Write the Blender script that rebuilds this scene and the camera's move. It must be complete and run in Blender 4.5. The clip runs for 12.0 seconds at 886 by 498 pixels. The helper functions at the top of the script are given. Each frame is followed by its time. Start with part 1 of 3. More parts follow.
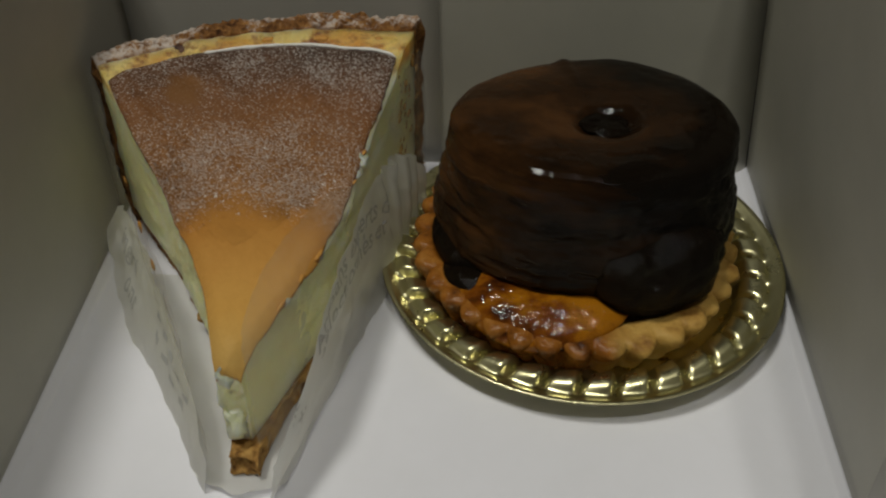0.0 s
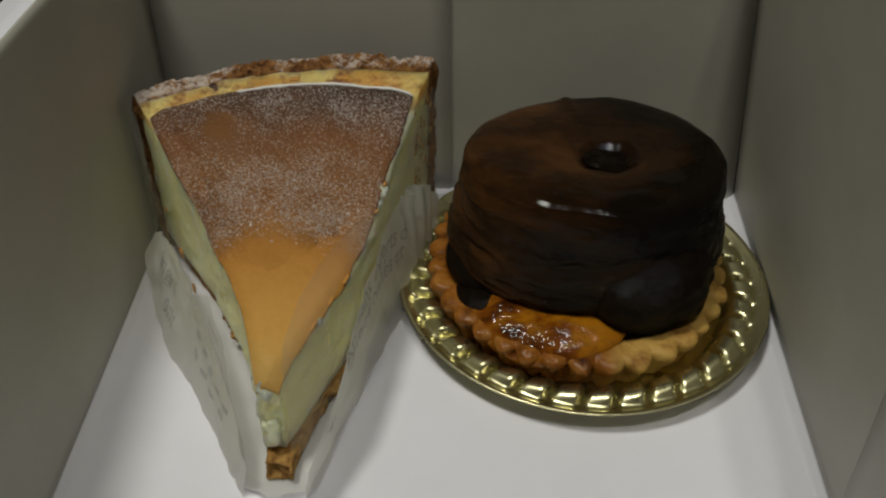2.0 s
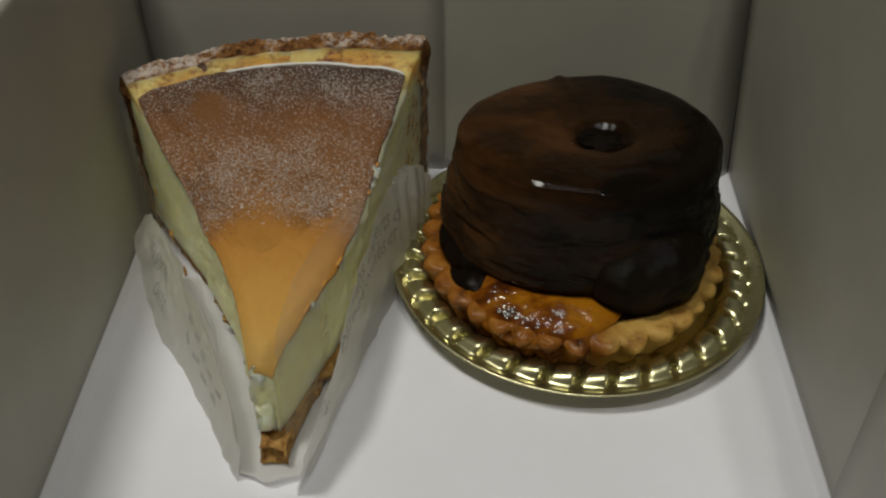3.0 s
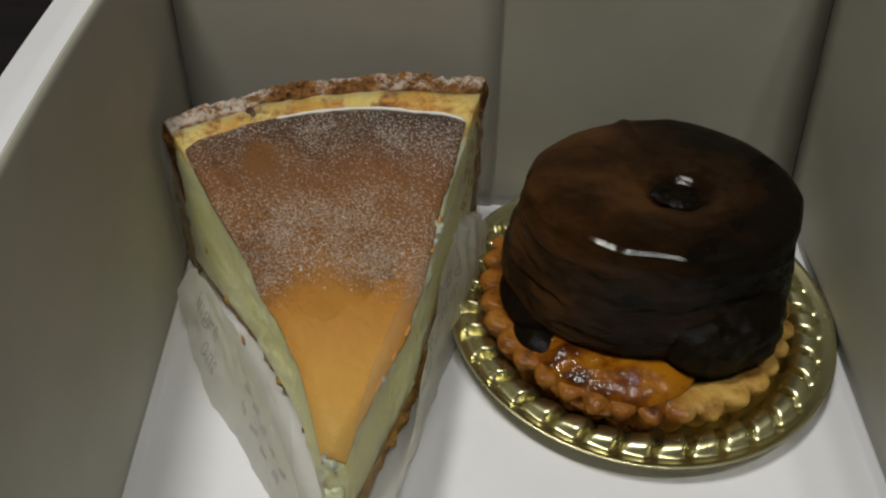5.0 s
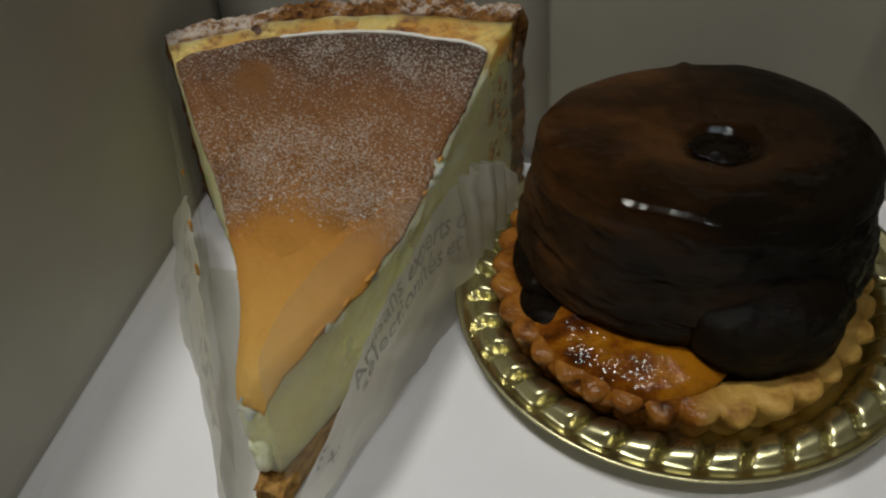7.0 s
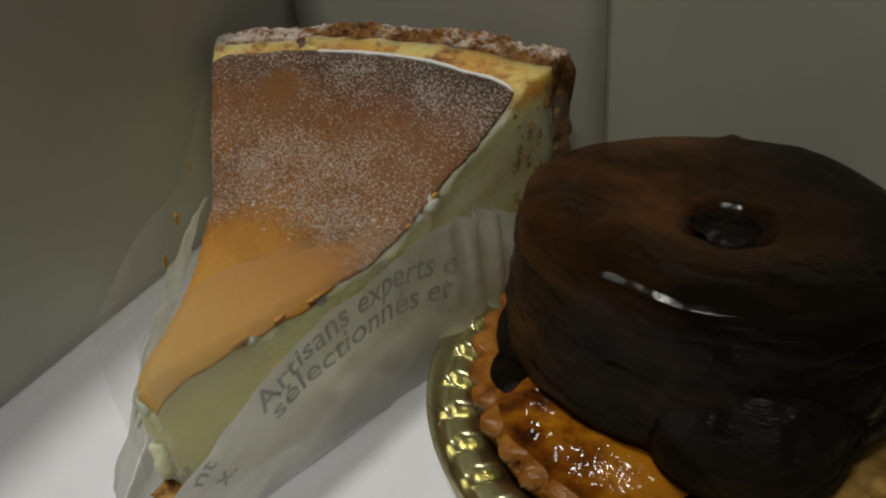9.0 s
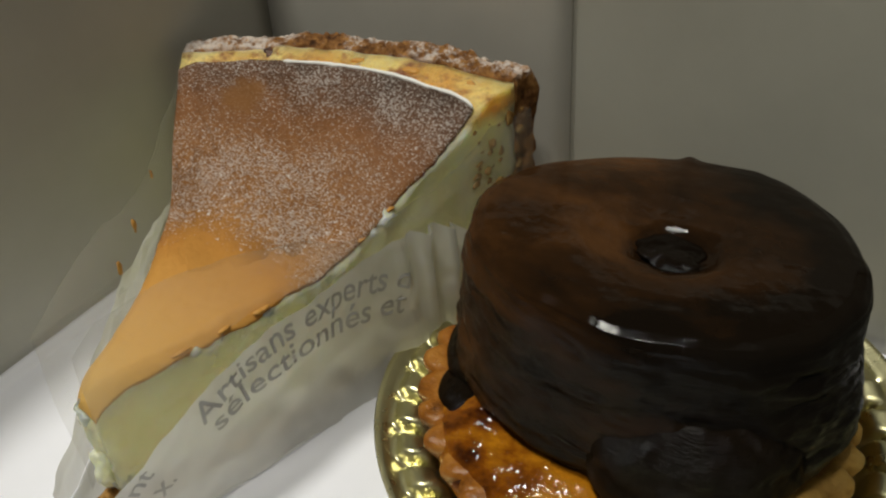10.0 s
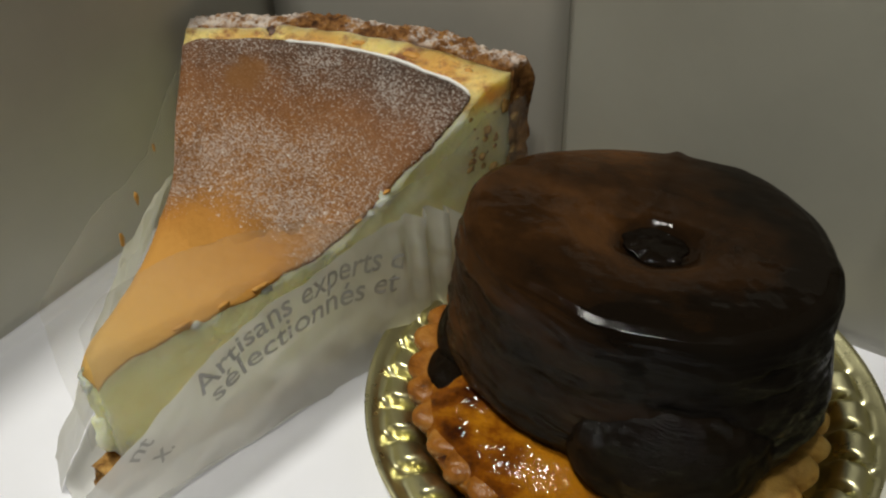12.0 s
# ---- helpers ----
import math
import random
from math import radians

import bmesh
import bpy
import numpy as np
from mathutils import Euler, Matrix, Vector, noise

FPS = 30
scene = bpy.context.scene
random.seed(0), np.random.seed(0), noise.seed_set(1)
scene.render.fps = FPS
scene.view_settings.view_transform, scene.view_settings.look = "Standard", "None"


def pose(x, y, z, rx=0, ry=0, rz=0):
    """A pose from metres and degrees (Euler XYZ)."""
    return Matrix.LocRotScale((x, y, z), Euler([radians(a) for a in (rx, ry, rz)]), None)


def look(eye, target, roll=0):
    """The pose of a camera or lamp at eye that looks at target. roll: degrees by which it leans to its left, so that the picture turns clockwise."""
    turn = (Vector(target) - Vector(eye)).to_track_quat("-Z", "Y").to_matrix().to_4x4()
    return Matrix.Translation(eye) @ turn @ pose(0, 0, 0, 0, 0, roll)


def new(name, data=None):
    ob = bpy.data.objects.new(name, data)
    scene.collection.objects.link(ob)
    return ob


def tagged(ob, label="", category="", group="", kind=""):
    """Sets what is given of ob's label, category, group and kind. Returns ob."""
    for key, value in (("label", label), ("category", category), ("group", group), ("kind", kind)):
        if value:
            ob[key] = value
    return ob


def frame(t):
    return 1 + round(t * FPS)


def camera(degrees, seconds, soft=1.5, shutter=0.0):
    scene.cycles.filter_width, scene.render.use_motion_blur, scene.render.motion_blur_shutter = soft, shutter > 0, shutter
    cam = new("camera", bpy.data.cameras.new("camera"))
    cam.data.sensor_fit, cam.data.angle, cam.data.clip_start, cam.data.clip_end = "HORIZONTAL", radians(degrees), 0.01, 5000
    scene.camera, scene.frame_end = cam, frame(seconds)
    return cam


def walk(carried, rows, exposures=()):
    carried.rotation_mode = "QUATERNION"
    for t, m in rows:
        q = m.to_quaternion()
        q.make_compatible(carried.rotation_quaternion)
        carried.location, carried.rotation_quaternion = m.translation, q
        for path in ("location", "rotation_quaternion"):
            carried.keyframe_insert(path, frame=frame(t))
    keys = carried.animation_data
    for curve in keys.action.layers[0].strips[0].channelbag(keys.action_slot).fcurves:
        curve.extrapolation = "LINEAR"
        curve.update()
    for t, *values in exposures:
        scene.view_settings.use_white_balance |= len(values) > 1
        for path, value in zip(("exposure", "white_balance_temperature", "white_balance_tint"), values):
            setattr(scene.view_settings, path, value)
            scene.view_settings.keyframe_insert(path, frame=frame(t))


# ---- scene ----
cam = camera(49.6, 12.0, soft=2.2)
METRES, EYE, TILT, LEAN, TURN = 0.21, 0.1627, -41.41, -0.688, 2.727
ROWS = [
    (0.0, 0.0, 0.0, 0.0, 0.0, 0.0, -0.0),
    (0.5, -0.0049, -0.0297, 0.0044, -0.31, 0.32, 0.03),
    (1.0, -0.0093, -0.0476, 0.002, -0.46, 0.24, -0.14),
    (1.5, -0.0182, -0.072, 0.0084, -0.64, 0.34, -0.27),
    (2.0, -0.0287, -0.0951, 0.0171, -0.63, 0.54, -0.08),
    (2.5, -0.0324, -0.0905, 0.0116, -0.97, 0.15, 0.08),
    (4.5, -0.08, -0.034, 0.0955, -2.15, -2.71, 0.59),
    (5.0, -0.1336, -0.0218, 0.1223, -2.84, -2.73, 0.19),
    (5.5, -0.1462, 0.0158, 0.1311, -2.78, -3.45, -0.09),
    (6.0, -0.1409, 0.0819, 0.1439, -2.09, -4.12, -1.02),
    (6.5, -0.0362, 0.086, 0.0982, 3.14, -3.55, -2.72),
    (8.5, 0.2413, 0.2698, 0.0298, 23.0, -0.97, -12.11),
    (9.0, 0.2786, 0.2605, 0.0617, 23.91, -0.16, -14.87),
    (9.5, 0.3095, 0.2724, 0.0735, 24.43, 0.01, -15.22),
    (10.0, 0.3215, 0.2834, 0.0863, 24.77, -0.18, -16.5),
    (10.5, 0.3188, 0.2666, 0.0995, 24.69, -0.38, -18.14),
    (11.0, 0.3216, 0.2612, 0.1023, 24.67, -1.52, -18.01),
    (11.5, 0.3225, 0.2638, 0.1003, 24.33, -2.21, -18.22),
    (12.0, 0.3239, 0.252, 0.102, 23.99, -2.13, -18.46),
]
EXPOSURES = [(0.0, -0.18), (2.7, -0.08), (4.5, 0.02), (5.5, 0.22), (6.5, 0.03), (8.5, -0.32), (9.2, 0.1), (10.5, 0.62), (12.0, 0.56)]
walk(cam, [(t, pose(0, 0, EYE, TILT, LEAN, TURN) @ pose(METRES * x, METRES * y, METRES * z, 90 + pitch, roll, yaw)) for t, x, y, z, yaw, pitch, roll in ROWS], EXPOSURES)

# ---- light: a wide ceiling lamp up on the left of the box, two small ones before it on the right ----
world = bpy.data.worlds.new("room_air")
world.use_nodes = True
world.node_tree.nodes["Background"].inputs["Color"].default_value = (0.9, 0.95, 1.0, 1)
world.node_tree.nodes["Background"].inputs["Strength"].default_value = 0.0
scene.world = world
for lamp_x, lamp_y, wide, power in ((-0.43, -0.05, 0.28, 13.0), (0.05, -0.41, 0.075, 3.0), (0.20, -0.38, 0.075, 3.0)):
    lamp_data = bpy.data.lights.new("ceiling_lamp", "AREA")
    lamp_data.shape, lamp_data.size, lamp_data.energy = "DISK", wide, power
    lamp_data.color = (1.0, 0.985, 0.875)
    lamp = new("ceiling_lamp", lamp_data)
    lamp.matrix_world = look((lamp_x, lamp_y, 1.66), (0.0, 0.17, 0.0))


# ---- materials ----
class Nodes:
    """A node material in short calls."""

    def __init__(self, name, rough=0.5, metal=0.0, spec=0.5):
        self.mat = bpy.data.materials.new(name)
        self.mat.use_nodes = True
        self.tree = self.mat.node_tree
        self.bsdf = self.tree.nodes["Principled BSDF"]
        self.out = self.tree.nodes["Material Output"]
        self.put(self.bsdf, "Roughness", rough)
        self.put(self.bsdf, "Metallic", metal)
        self.put(self.bsdf, "Specular IOR Level", spec)
        self.obj = self.add("ShaderNodeTexCoord").outputs["Object"]

    def add(self, kind, **values):
        node = self.tree.nodes.new(kind)
        for key, value in values.items():
            setattr(node, key, value)
        return node

    def put(self, node, key, value):
        socket = node.inputs[key]
        if isinstance(value, bpy.types.NodeSocket):
            self.tree.links.new(value, socket)
        elif isinstance(value, (tuple, list)) and len(value) == 3 and socket.type == "RGBA":
            socket.default_value = (*value, 1)
        else:
            socket.default_value = value

    def noise(self, scale, detail=4, rough=0.6, stretch=None):
        node = self.add("ShaderNodeTexNoise")
        vec = self.obj
        if stretch:
            m = self.add("ShaderNodeMapping")
            self.put(m, "Vector", vec)
            self.put(m, "Scale", stretch)
            vec = m.outputs[0]
        self.put(node, "Vector", vec)
        self.put(node, "Scale", scale)
        self.put(node, "Detail", detail)
        self.put(node, "Roughness", rough)
        return node.outputs["Fac"]

    def voronoi(self, scale, feature="F1"):
        node = self.add("ShaderNodeTexVoronoi", feature=feature)
        self.put(node, "Vector", self.obj)
        self.put(node, "Scale", scale)
        return node.outputs["Distance"]

    def ramp(self, fac, stops):
        node = self.add("ShaderNodeValToRGB")
        self.put(node, "Fac", fac)
        ring = node.color_ramp.elements
        ring.remove(ring[1])
        ring[0].position = stops[0][0]
        for k, (at, colour) in enumerate(stops):
            e = ring[0] if k == 0 else ring.new(at)
            e.color = (*colour, 1) if isinstance(colour, tuple) else (colour, colour, colour, 1)
        return node.outputs["Color"]

    def math(self, op, a, b=0.0, clamp=False):
        node = self.add("ShaderNodeMath", operation=op, use_clamp=clamp)
        self.put(node, 0, a)
        self.put(node, 1, b)
        return node.outputs[0]

    def mix(self, fac, a, b, blend="MIX"):
        node = self.add("ShaderNodeMix", data_type="RGBA", blend_type=blend)
        self.put(node, 0, fac)
        self.put(node, 6, a)
        self.put(node, 7, b)
        return node.outputs[2]

    def axis(self, index):
        node = self.add("ShaderNodeSeparateXYZ")
        self.put(node, 0, self.obj)
        return node.outputs[index]

    def up(self):
        node = self.add("ShaderNodeSeparateXYZ")
        self.put(node, 0, self.add("ShaderNodeNewGeometry").outputs["Normal"])
        return node.outputs[2]

    def bump(self, height, strength=0.3, distance=0.0005):
        node = self.add("ShaderNodeBump")
        self.put(node, "Strength", strength)
        self.put(node, "Distance", distance)
        self.put(node, "Height", height)
        self.put(self.bsdf, "Normal", node.outputs[0])
        return node.outputs[0]

    def wet(self, height, weight, strength, distance, rough=0.04, ior=1.42):
        """A clear wet film over the surface, with its own smoother relief."""
        node = self.add("ShaderNodeBump")
        self.put(node, "Strength", strength)
        self.put(node, "Distance", distance)
        self.put(node, "Height", height)
        self.put(self.bsdf, "Coat Normal", node.outputs[0])
        self.put(self.bsdf, "Coat Weight", weight)
        self.put(self.bsdf, "Coat Roughness", rough)
        self.put(self.bsdf, "Coat IOR", ior)

    def colour(self, value):
        self.put(self.bsdf, "Base Color", value)
        return self


def span(n, value, low, high):
    """value, mapped so that low gives 0 and high gives 1, clamped."""
    node = n.add("ShaderNodeMapRange", clamp=True)
    n.put(node, 0, value)
    n.put(node, 1, low)
    n.put(node, 2, high)
    return node.outputs[0]


def board(name, light, dark, rough=0.55):
    n = Nodes(name, rough, spec=0.3)
    cloud = n.noise(28, 5)
    n.colour(n.mix(span(n, cloud, 0.35, 0.7), dark, light))
    fibre = n.noise(900, 3, stretch=(1, 0.35, 1))
    n.bump(n.math("ADD", n.math("MULTIPLY", fibre, 0.25), n.noise(120, 3)), 0.14, 0.0004)
    return n.mat


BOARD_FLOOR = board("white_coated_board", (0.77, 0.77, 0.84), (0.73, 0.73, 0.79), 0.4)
# Same white board; wall and tab tones have the box's inner shade painted in.
BOARD_WALL_SHADED = board("shaded_white_board", (0.46, 0.45, 0.395), (0.41, 0.40, 0.35))
BOARD_TAB_SHADED = board("shaded_tab_board", (0.47, 0.455, 0.41), (0.43, 0.415, 0.375))
ROOM = board("room_plaster", (0.30, 0.285, 0.26), (0.27, 0.255, 0.23), 0.8)
CEILING = board("white_ceiling_paint", (0.66, 0.65, 0.62), (0.62, 0.61, 0.58), 0.8)


def dark_table():
    n = Nodes("dark_lacquered_wood", 0.55, spec=0.2)
    grain = n.noise(9, 6, stretch=(1, 14, 1))
    n.colour(n.ramp(grain, [(0.3, (0.006, 0.005, 0.007)), (0.7, (0.014, 0.011, 0.012))]))
    n.bump(grain, 0.1, 0.0005)
    return n.mat


def gold():
    n = Nodes("gold_foil", 0.2, 1.0)
    n.colour(n.mix(n.noise(60, 4), (0.58, 0.545, 0.31), (0.74, 0.70, 0.44)))
    n.put(n.bsdf, "Roughness", span(n, n.noise(220, 4), -0.9, 3.8))
    n.bump(n.noise(500, 2), 0.12, 0.0003)
    return n.mat


def caramel(name, deep, amber, wrinkle=2.6, rough=0.025, wetness=0.45):
    """Dark sugar-soaked fruit: amber where it is thin round the core, nearly black elsewhere, under a wet film."""
    n = Nodes(name, 0.5, spec=0.0)
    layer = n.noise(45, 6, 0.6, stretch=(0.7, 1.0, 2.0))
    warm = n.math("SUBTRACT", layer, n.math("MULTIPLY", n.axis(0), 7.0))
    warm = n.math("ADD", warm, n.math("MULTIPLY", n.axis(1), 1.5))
    ring = n.add("ShaderNodeVectorMath", operation="DISTANCE")
    n.put(ring, 0, n.obj)
    n.put(ring, 1, (0.003, -0.002, 0.026))
    near = span(n, ring.outputs["Value"], 0.022, 0.009)
    warm = n.math("ADD", warm, n.math("MULTIPLY", near, 0.15))
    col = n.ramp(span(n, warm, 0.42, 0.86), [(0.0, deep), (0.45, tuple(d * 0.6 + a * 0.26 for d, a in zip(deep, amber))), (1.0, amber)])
    n.colour(n.mix(span(n, n.math("ADD", ring.outputs["Value"], n.math("MULTIPLY", n.noise(180, 3), 0.004)), 0.0105, 0.0068), col, deep))
    n.put(n.bsdf, "Roughness", 0.6)
    strata = n.noise(95, 7, 0.68, stretch=(0.7, 0.7, 5.0))
    h = n.math("ADD", strata, n.math("MULTIPLY", n.noise(260, 4), 0.3))
    n.bump(h, 0.7, 0.0016)
    film = n.math("ADD", n.math("MULTIPLY", strata, 0.30), n.math("MULTIPLY", n.noise(280, 1, 0.4), 0.55))
    film = n.math("MULTIPLY", film, n.math("ADD", 0.42, span(n, n.axis(2), 0.0235, 0.0190)))
    n.wet(film, wetness, min(1.0, 0.36 * wrinkle), 0.0013 * max(1.0, 0.36 * wrinkle), rough, 1.40)
    return n.mat


def glaze_orange():
    n = Nodes("baked_glaze", 0.6, spec=0.0)
    burn = n.noise(75, 5, 0.6, stretch=(1.0, 1.6, 1.0))
    n.colour(n.ramp(burn, [(0.32, (0.035, 0.009, 0.002)), (0.44, (0.15, 0.042, 0.003)), (0.56, (0.33, 0.125, 0.006)), (0.8, (0.30, 0.10, 0.005))]))
    n.bump(n.noise(300, 4, 0.7), 0.5, 0.0008)
    n.wet(n.math("ADD", n.noise(420, 2, 0.5), n.math("MULTIPLY", n.noise(110, 2), 0.8)), 0.7, 0.7, 0.0011, 0.06)
    return n.mat


def pastry():
    n = Nodes("shortcrust_pastry", 0.55, spec=0.25)
    mottle = n.noise(120, 5)
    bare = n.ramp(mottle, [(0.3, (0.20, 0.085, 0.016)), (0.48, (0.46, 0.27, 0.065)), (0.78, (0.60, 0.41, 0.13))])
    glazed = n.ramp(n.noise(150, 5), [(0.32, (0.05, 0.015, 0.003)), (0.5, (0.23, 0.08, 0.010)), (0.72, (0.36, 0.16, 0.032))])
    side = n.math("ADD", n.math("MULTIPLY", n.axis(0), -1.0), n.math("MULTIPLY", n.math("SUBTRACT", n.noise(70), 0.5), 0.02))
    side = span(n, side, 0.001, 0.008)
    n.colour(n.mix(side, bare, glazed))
    n.put(n.bsdf, "Roughness", n.math("SUBTRACT", 0.55, n.math("MULTIPLY", side, 0.3)))
    n.bump(n.noise(420, 4), 0.7, 0.0009)
    return n.mat


def custard():
    n = Nodes("baked_custard", 0.45)
    soft = n.noise(110, 6, 0.7)
    body = n.ramp(soft, [(0.25, (0.88, 0.80, 0.38)), (0.5, (0.93, 0.89, 0.46)), (0.75, (0.97, 0.94, 0.66))])
    spots = span(n, n.noise(170, 4, 0.7), 0.50, 0.68)
    top = n.mix(span(n, n.noise(80, 3), 0.38, 0.62), (0.82, 0.58, 0.20), (0.66, 0.33, 0.065))
    top = n.mix(spots, top, (0.24, 0.075, 0.016))
    high = n.math("ADD", n.axis(2), n.math("MULTIPLY", n.math("SUBTRACT", n.noise(140, 3), 0.5), 0.005))
    n.colour(n.mix(span(n, high, 0.0425, 0.0452), body, top))
    n.put(n.bsdf, "Subsurface Weight", 0.85)
    n.put(n.bsdf, "Subsurface Radius", (0.012, 0.010, 0.0050))
    n.put(n.bsdf, "Subsurface Scale", 1.0)
    n.bump(n.math("ADD", n.noise(300, 6, 0.7), n.noise(60, 3)), 0.7, 0.0015)
    return n.mat


def biscuit(name, dark, mid, light, pale):
    n = Nodes(name, 0.85, spec=0.2)
    crumb = n.noise(380, 5, 0.7)
    brown = n.ramp(n.math("ADD", n.math("MULTIPLY", crumb, 0.75), n.math("MULTIPLY", n.noise(95, 3), 0.25)), [(0.34, dark), (0.46, mid), (0.58, light), (0.74, pale)])
    dust = n.math("MULTIPLY", span(n, n.up(), 0.25, 0.85), span(n, n.axis(2), 0.042, 0.047))
    dust = n.math("MULTIPLY", dust, span(n, n.math("ADD", n.noise(620, 4, 0.75), n.math("MULTIPLY", n.noise(95, 2), 1.1)), 1.00, 1.18))
    n.colour(n.mix(n.math("MULTIPLY", dust, 0.62), brown, (0.70, 0.67, 0.65)))
    n.bump(n.math("ADD", crumb, n.math("MULTIPLY", n.voronoi(420), 0.8)), 0.9, 0.0013)
    return n.mat


def skin():
    """Baked top: orange at the point, brown to scorched towards the rim, icing sugar on the far two thirds."""
    n = Nodes("baked_skin_with_icing_sugar", 0.6, spec=0.06)
    length = n.add("ShaderNodeVectorMath", operation="LENGTH")
    n.put(length, 0, n.obj)
    far = n.math("ADD", length.outputs["Value"], n.math("MULTIPLY", n.math("SUBTRACT", n.noise(60, 4), 0.5), 0.02))
    far = span(n, far, 0.0, 0.088)
    col = n.ramp(far, [(0.0, (0.58, 0.36, 0.11)), (0.14, (0.58, 0.32, 0.08)), (0.28, (0.53, 0.27, 0.066)), (0.42, (0.42, 0.19, 0.042)), (0.56, (0.275, 0.122, 0.036)), (0.82, (0.185, 0.078, 0.028)), (0.93, (0.11, 0.052, 0.027)), (1.0, (0.045, 0.031, 0.025))])
    bands = n.ramp(far, [(0.40, 0.0), (0.52, 0.85), (0.66, 0.75), (0.80, 0.42), (0.92, 0.75), (1.0, 0.5)])
    grain = n.math("MULTIPLY", span(n, n.noise(700, 4, 0.7), 0.38, 0.68), n.math("ADD", 0.12, bands, True))
    col = n.mix(grain, col, n.mix(1.0, col, (0.58, 0.50, 0.42), "MULTIPLY"))
    patch = n.math("MULTIPLY", bands, span(n, n.noise(110, 3), -0.15, 0.65))
    fine = n.noise(1900, 4, 0.65, stretch=(1, 1.25, 1))
    grains = span(n, n.math("ADD", fine, n.math("MULTIPLY", patch, 0.25)), 0.635, 0.73)
    haze = n.math("MULTIPLY", patch, 0.08)
    cover = n.math("MAXIMUM", n.math("MULTIPLY", grains, n.math("GREATER_THAN", bands, 0.02)), haze)
    clump = n.math("ADD", n.noise(760, 3, 0.7), n.math("MULTIPLY", n.ramp(far, [(0.34, 0.0), (0.46, 0.10), (0.60, 0.09), (0.75, 0.0), (0.86, 0.05), (1.0, 0.0)]), 1.0))
    clump = n.math("MULTIPLY", span(n, clump, 0.70, 0.76), n.math("GREATER_THAN", bands, 0.02))
    spot = n.add("ShaderNodeVectorMath", operation="DISTANCE")
    n.put(spot, 0, n.obj)
    n.put(spot, 1, (-0.0230, 0.0682, 0.0140))
    bare = span(n, n.math("ADD", spot.outputs["Value"], n.math("MULTIPLY", n.noise(200, 3), 0.008)), 0.0075, 0.0105)
    cover = n.math("MULTIPLY", n.math("ADD", n.math("MULTIPLY", cover, 0.40), n.math("MULTIPLY", clump, 0.5), True), n.math("ADD", 0.15, bare, True))
    col = n.mix(bare, (0.19, 0.084, 0.027), col)
    n.colour(n.mix(cover, col, (0.70, 0.655, 0.62)))
    n.put(n.bsdf, "Roughness", n.math("ADD", 0.5, n.math("MULTIPLY", cover, 0.4)))
    n.bump(n.math("ADD", n.math("MULTIPLY", n.math("ADD", grains, clump), 0.5), n.math("ADD", n.noise(600, 3), n.noise(130, 3))), 0.45, 0.0006)
    return n.mat


def sugar():
    n = Nodes("icing_sugar", 0.8, spec=0.3)
    n.colour(n.mix(n.noise(900), (0.70, 0.67, 0.64), (0.86, 0.85, 0.84)))
    n.bump(n.noise(1500), 0.6, 0.0004)
    return n.mat


def scorched():
    n = Nodes("scorched_spot", 0.5)
    n.colour(n.ramp(n.noise(400), [(0.35, (0.02, 0.008, 0.004)), (0.7, (0.11, 0.035, 0.012))]))
    n.bump(n.noise(700), 0.6, 0.0006)
    return n.mat


def sheer(name, tone, solid, gloss, crinkle, edge=0.16):
    """Thin wrapping: part of the light passes straight through, part is scattered, part mirrors."""
    n = Nodes(name, gloss, spec=0.5)
    n.colour(n.mix(n.noise(80, 4), tone, tuple(c * 0.93 for c in tone)))
    crease = n.math("ADD", n.noise(70, 3, stretch=(1, 1, 0.5)), n.math("MULTIPLY", n.voronoi(55, "DISTANCE_TO_EDGE"), 0.8))
    bump = n.bump(crease, crinkle, 0.002)
    through_light = n.add("ShaderNodeBsdfTranslucent")
    n.put(through_light, "Color", tone)
    n.put(through_light, "Normal", bump)
    body = n.add("ShaderNodeMixShader")
    n.put(body, 0, 0.46)
    n.tree.links.new(n.bsdf.outputs[0], body.inputs[1])
    n.tree.links.new(through_light.outputs[0], body.inputs[2])
    clear = n.add("ShaderNodeBsdfTransparent")
    mixed = n.add("ShaderNodeMixShader")
    n.put(mixed, 0, solid)
    n.tree.links.new(clear.outputs[0], mixed.inputs[1])
    n.tree.links.new(body.outputs[0], mixed.inputs[2])
    shine = n.add("ShaderNodeBsdfGlossy")
    n.put(shine, "Roughness", gloss)
    n.put(shine, "Normal", bump)
    rim = n.add("ShaderNodeLayerWeight")
    n.put(rim, "Blend", 0.25)
    final = n.add("ShaderNodeMixShader")
    n.put(final, 0, n.math("ADD", 0.01, n.math("MULTIPLY", rim.outputs["Facing"], edge)))
    n.tree.links.new(mixed.outputs[0], final.inputs[1])
    n.tree.links.new(shine.outputs[0], final.inputs[2])
    n.tree.links.new(final.outputs[0], n.out.inputs[0])
    return n.mat


TABLE, GOLD = dark_table(), gold()
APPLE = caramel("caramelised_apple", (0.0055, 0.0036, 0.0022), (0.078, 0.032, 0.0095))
APPLE_DARK = caramel("dark_caramelised_apple", (0.005, 0.0035, 0.0022), (0.016, 0.009, 0.0045), 5.0, 0.04, 0.26)
APPLE_CORE = caramel("wet_apple_core", (0.004, 0.0025, 0.0015), (0.012, 0.007, 0.004), 5.0, 0.03)
GLAZE, PASTRY, CUSTARD, BISCUIT, SKIN = glaze_orange(), pastry(), custard(), biscuit("baked_biscuit_rim", (0.05, 0.02, 0.007), (0.17, 0.073, 0.022), (0.31, 0.15, 0.045), (0.50, 0.31, 0.11)), skin()
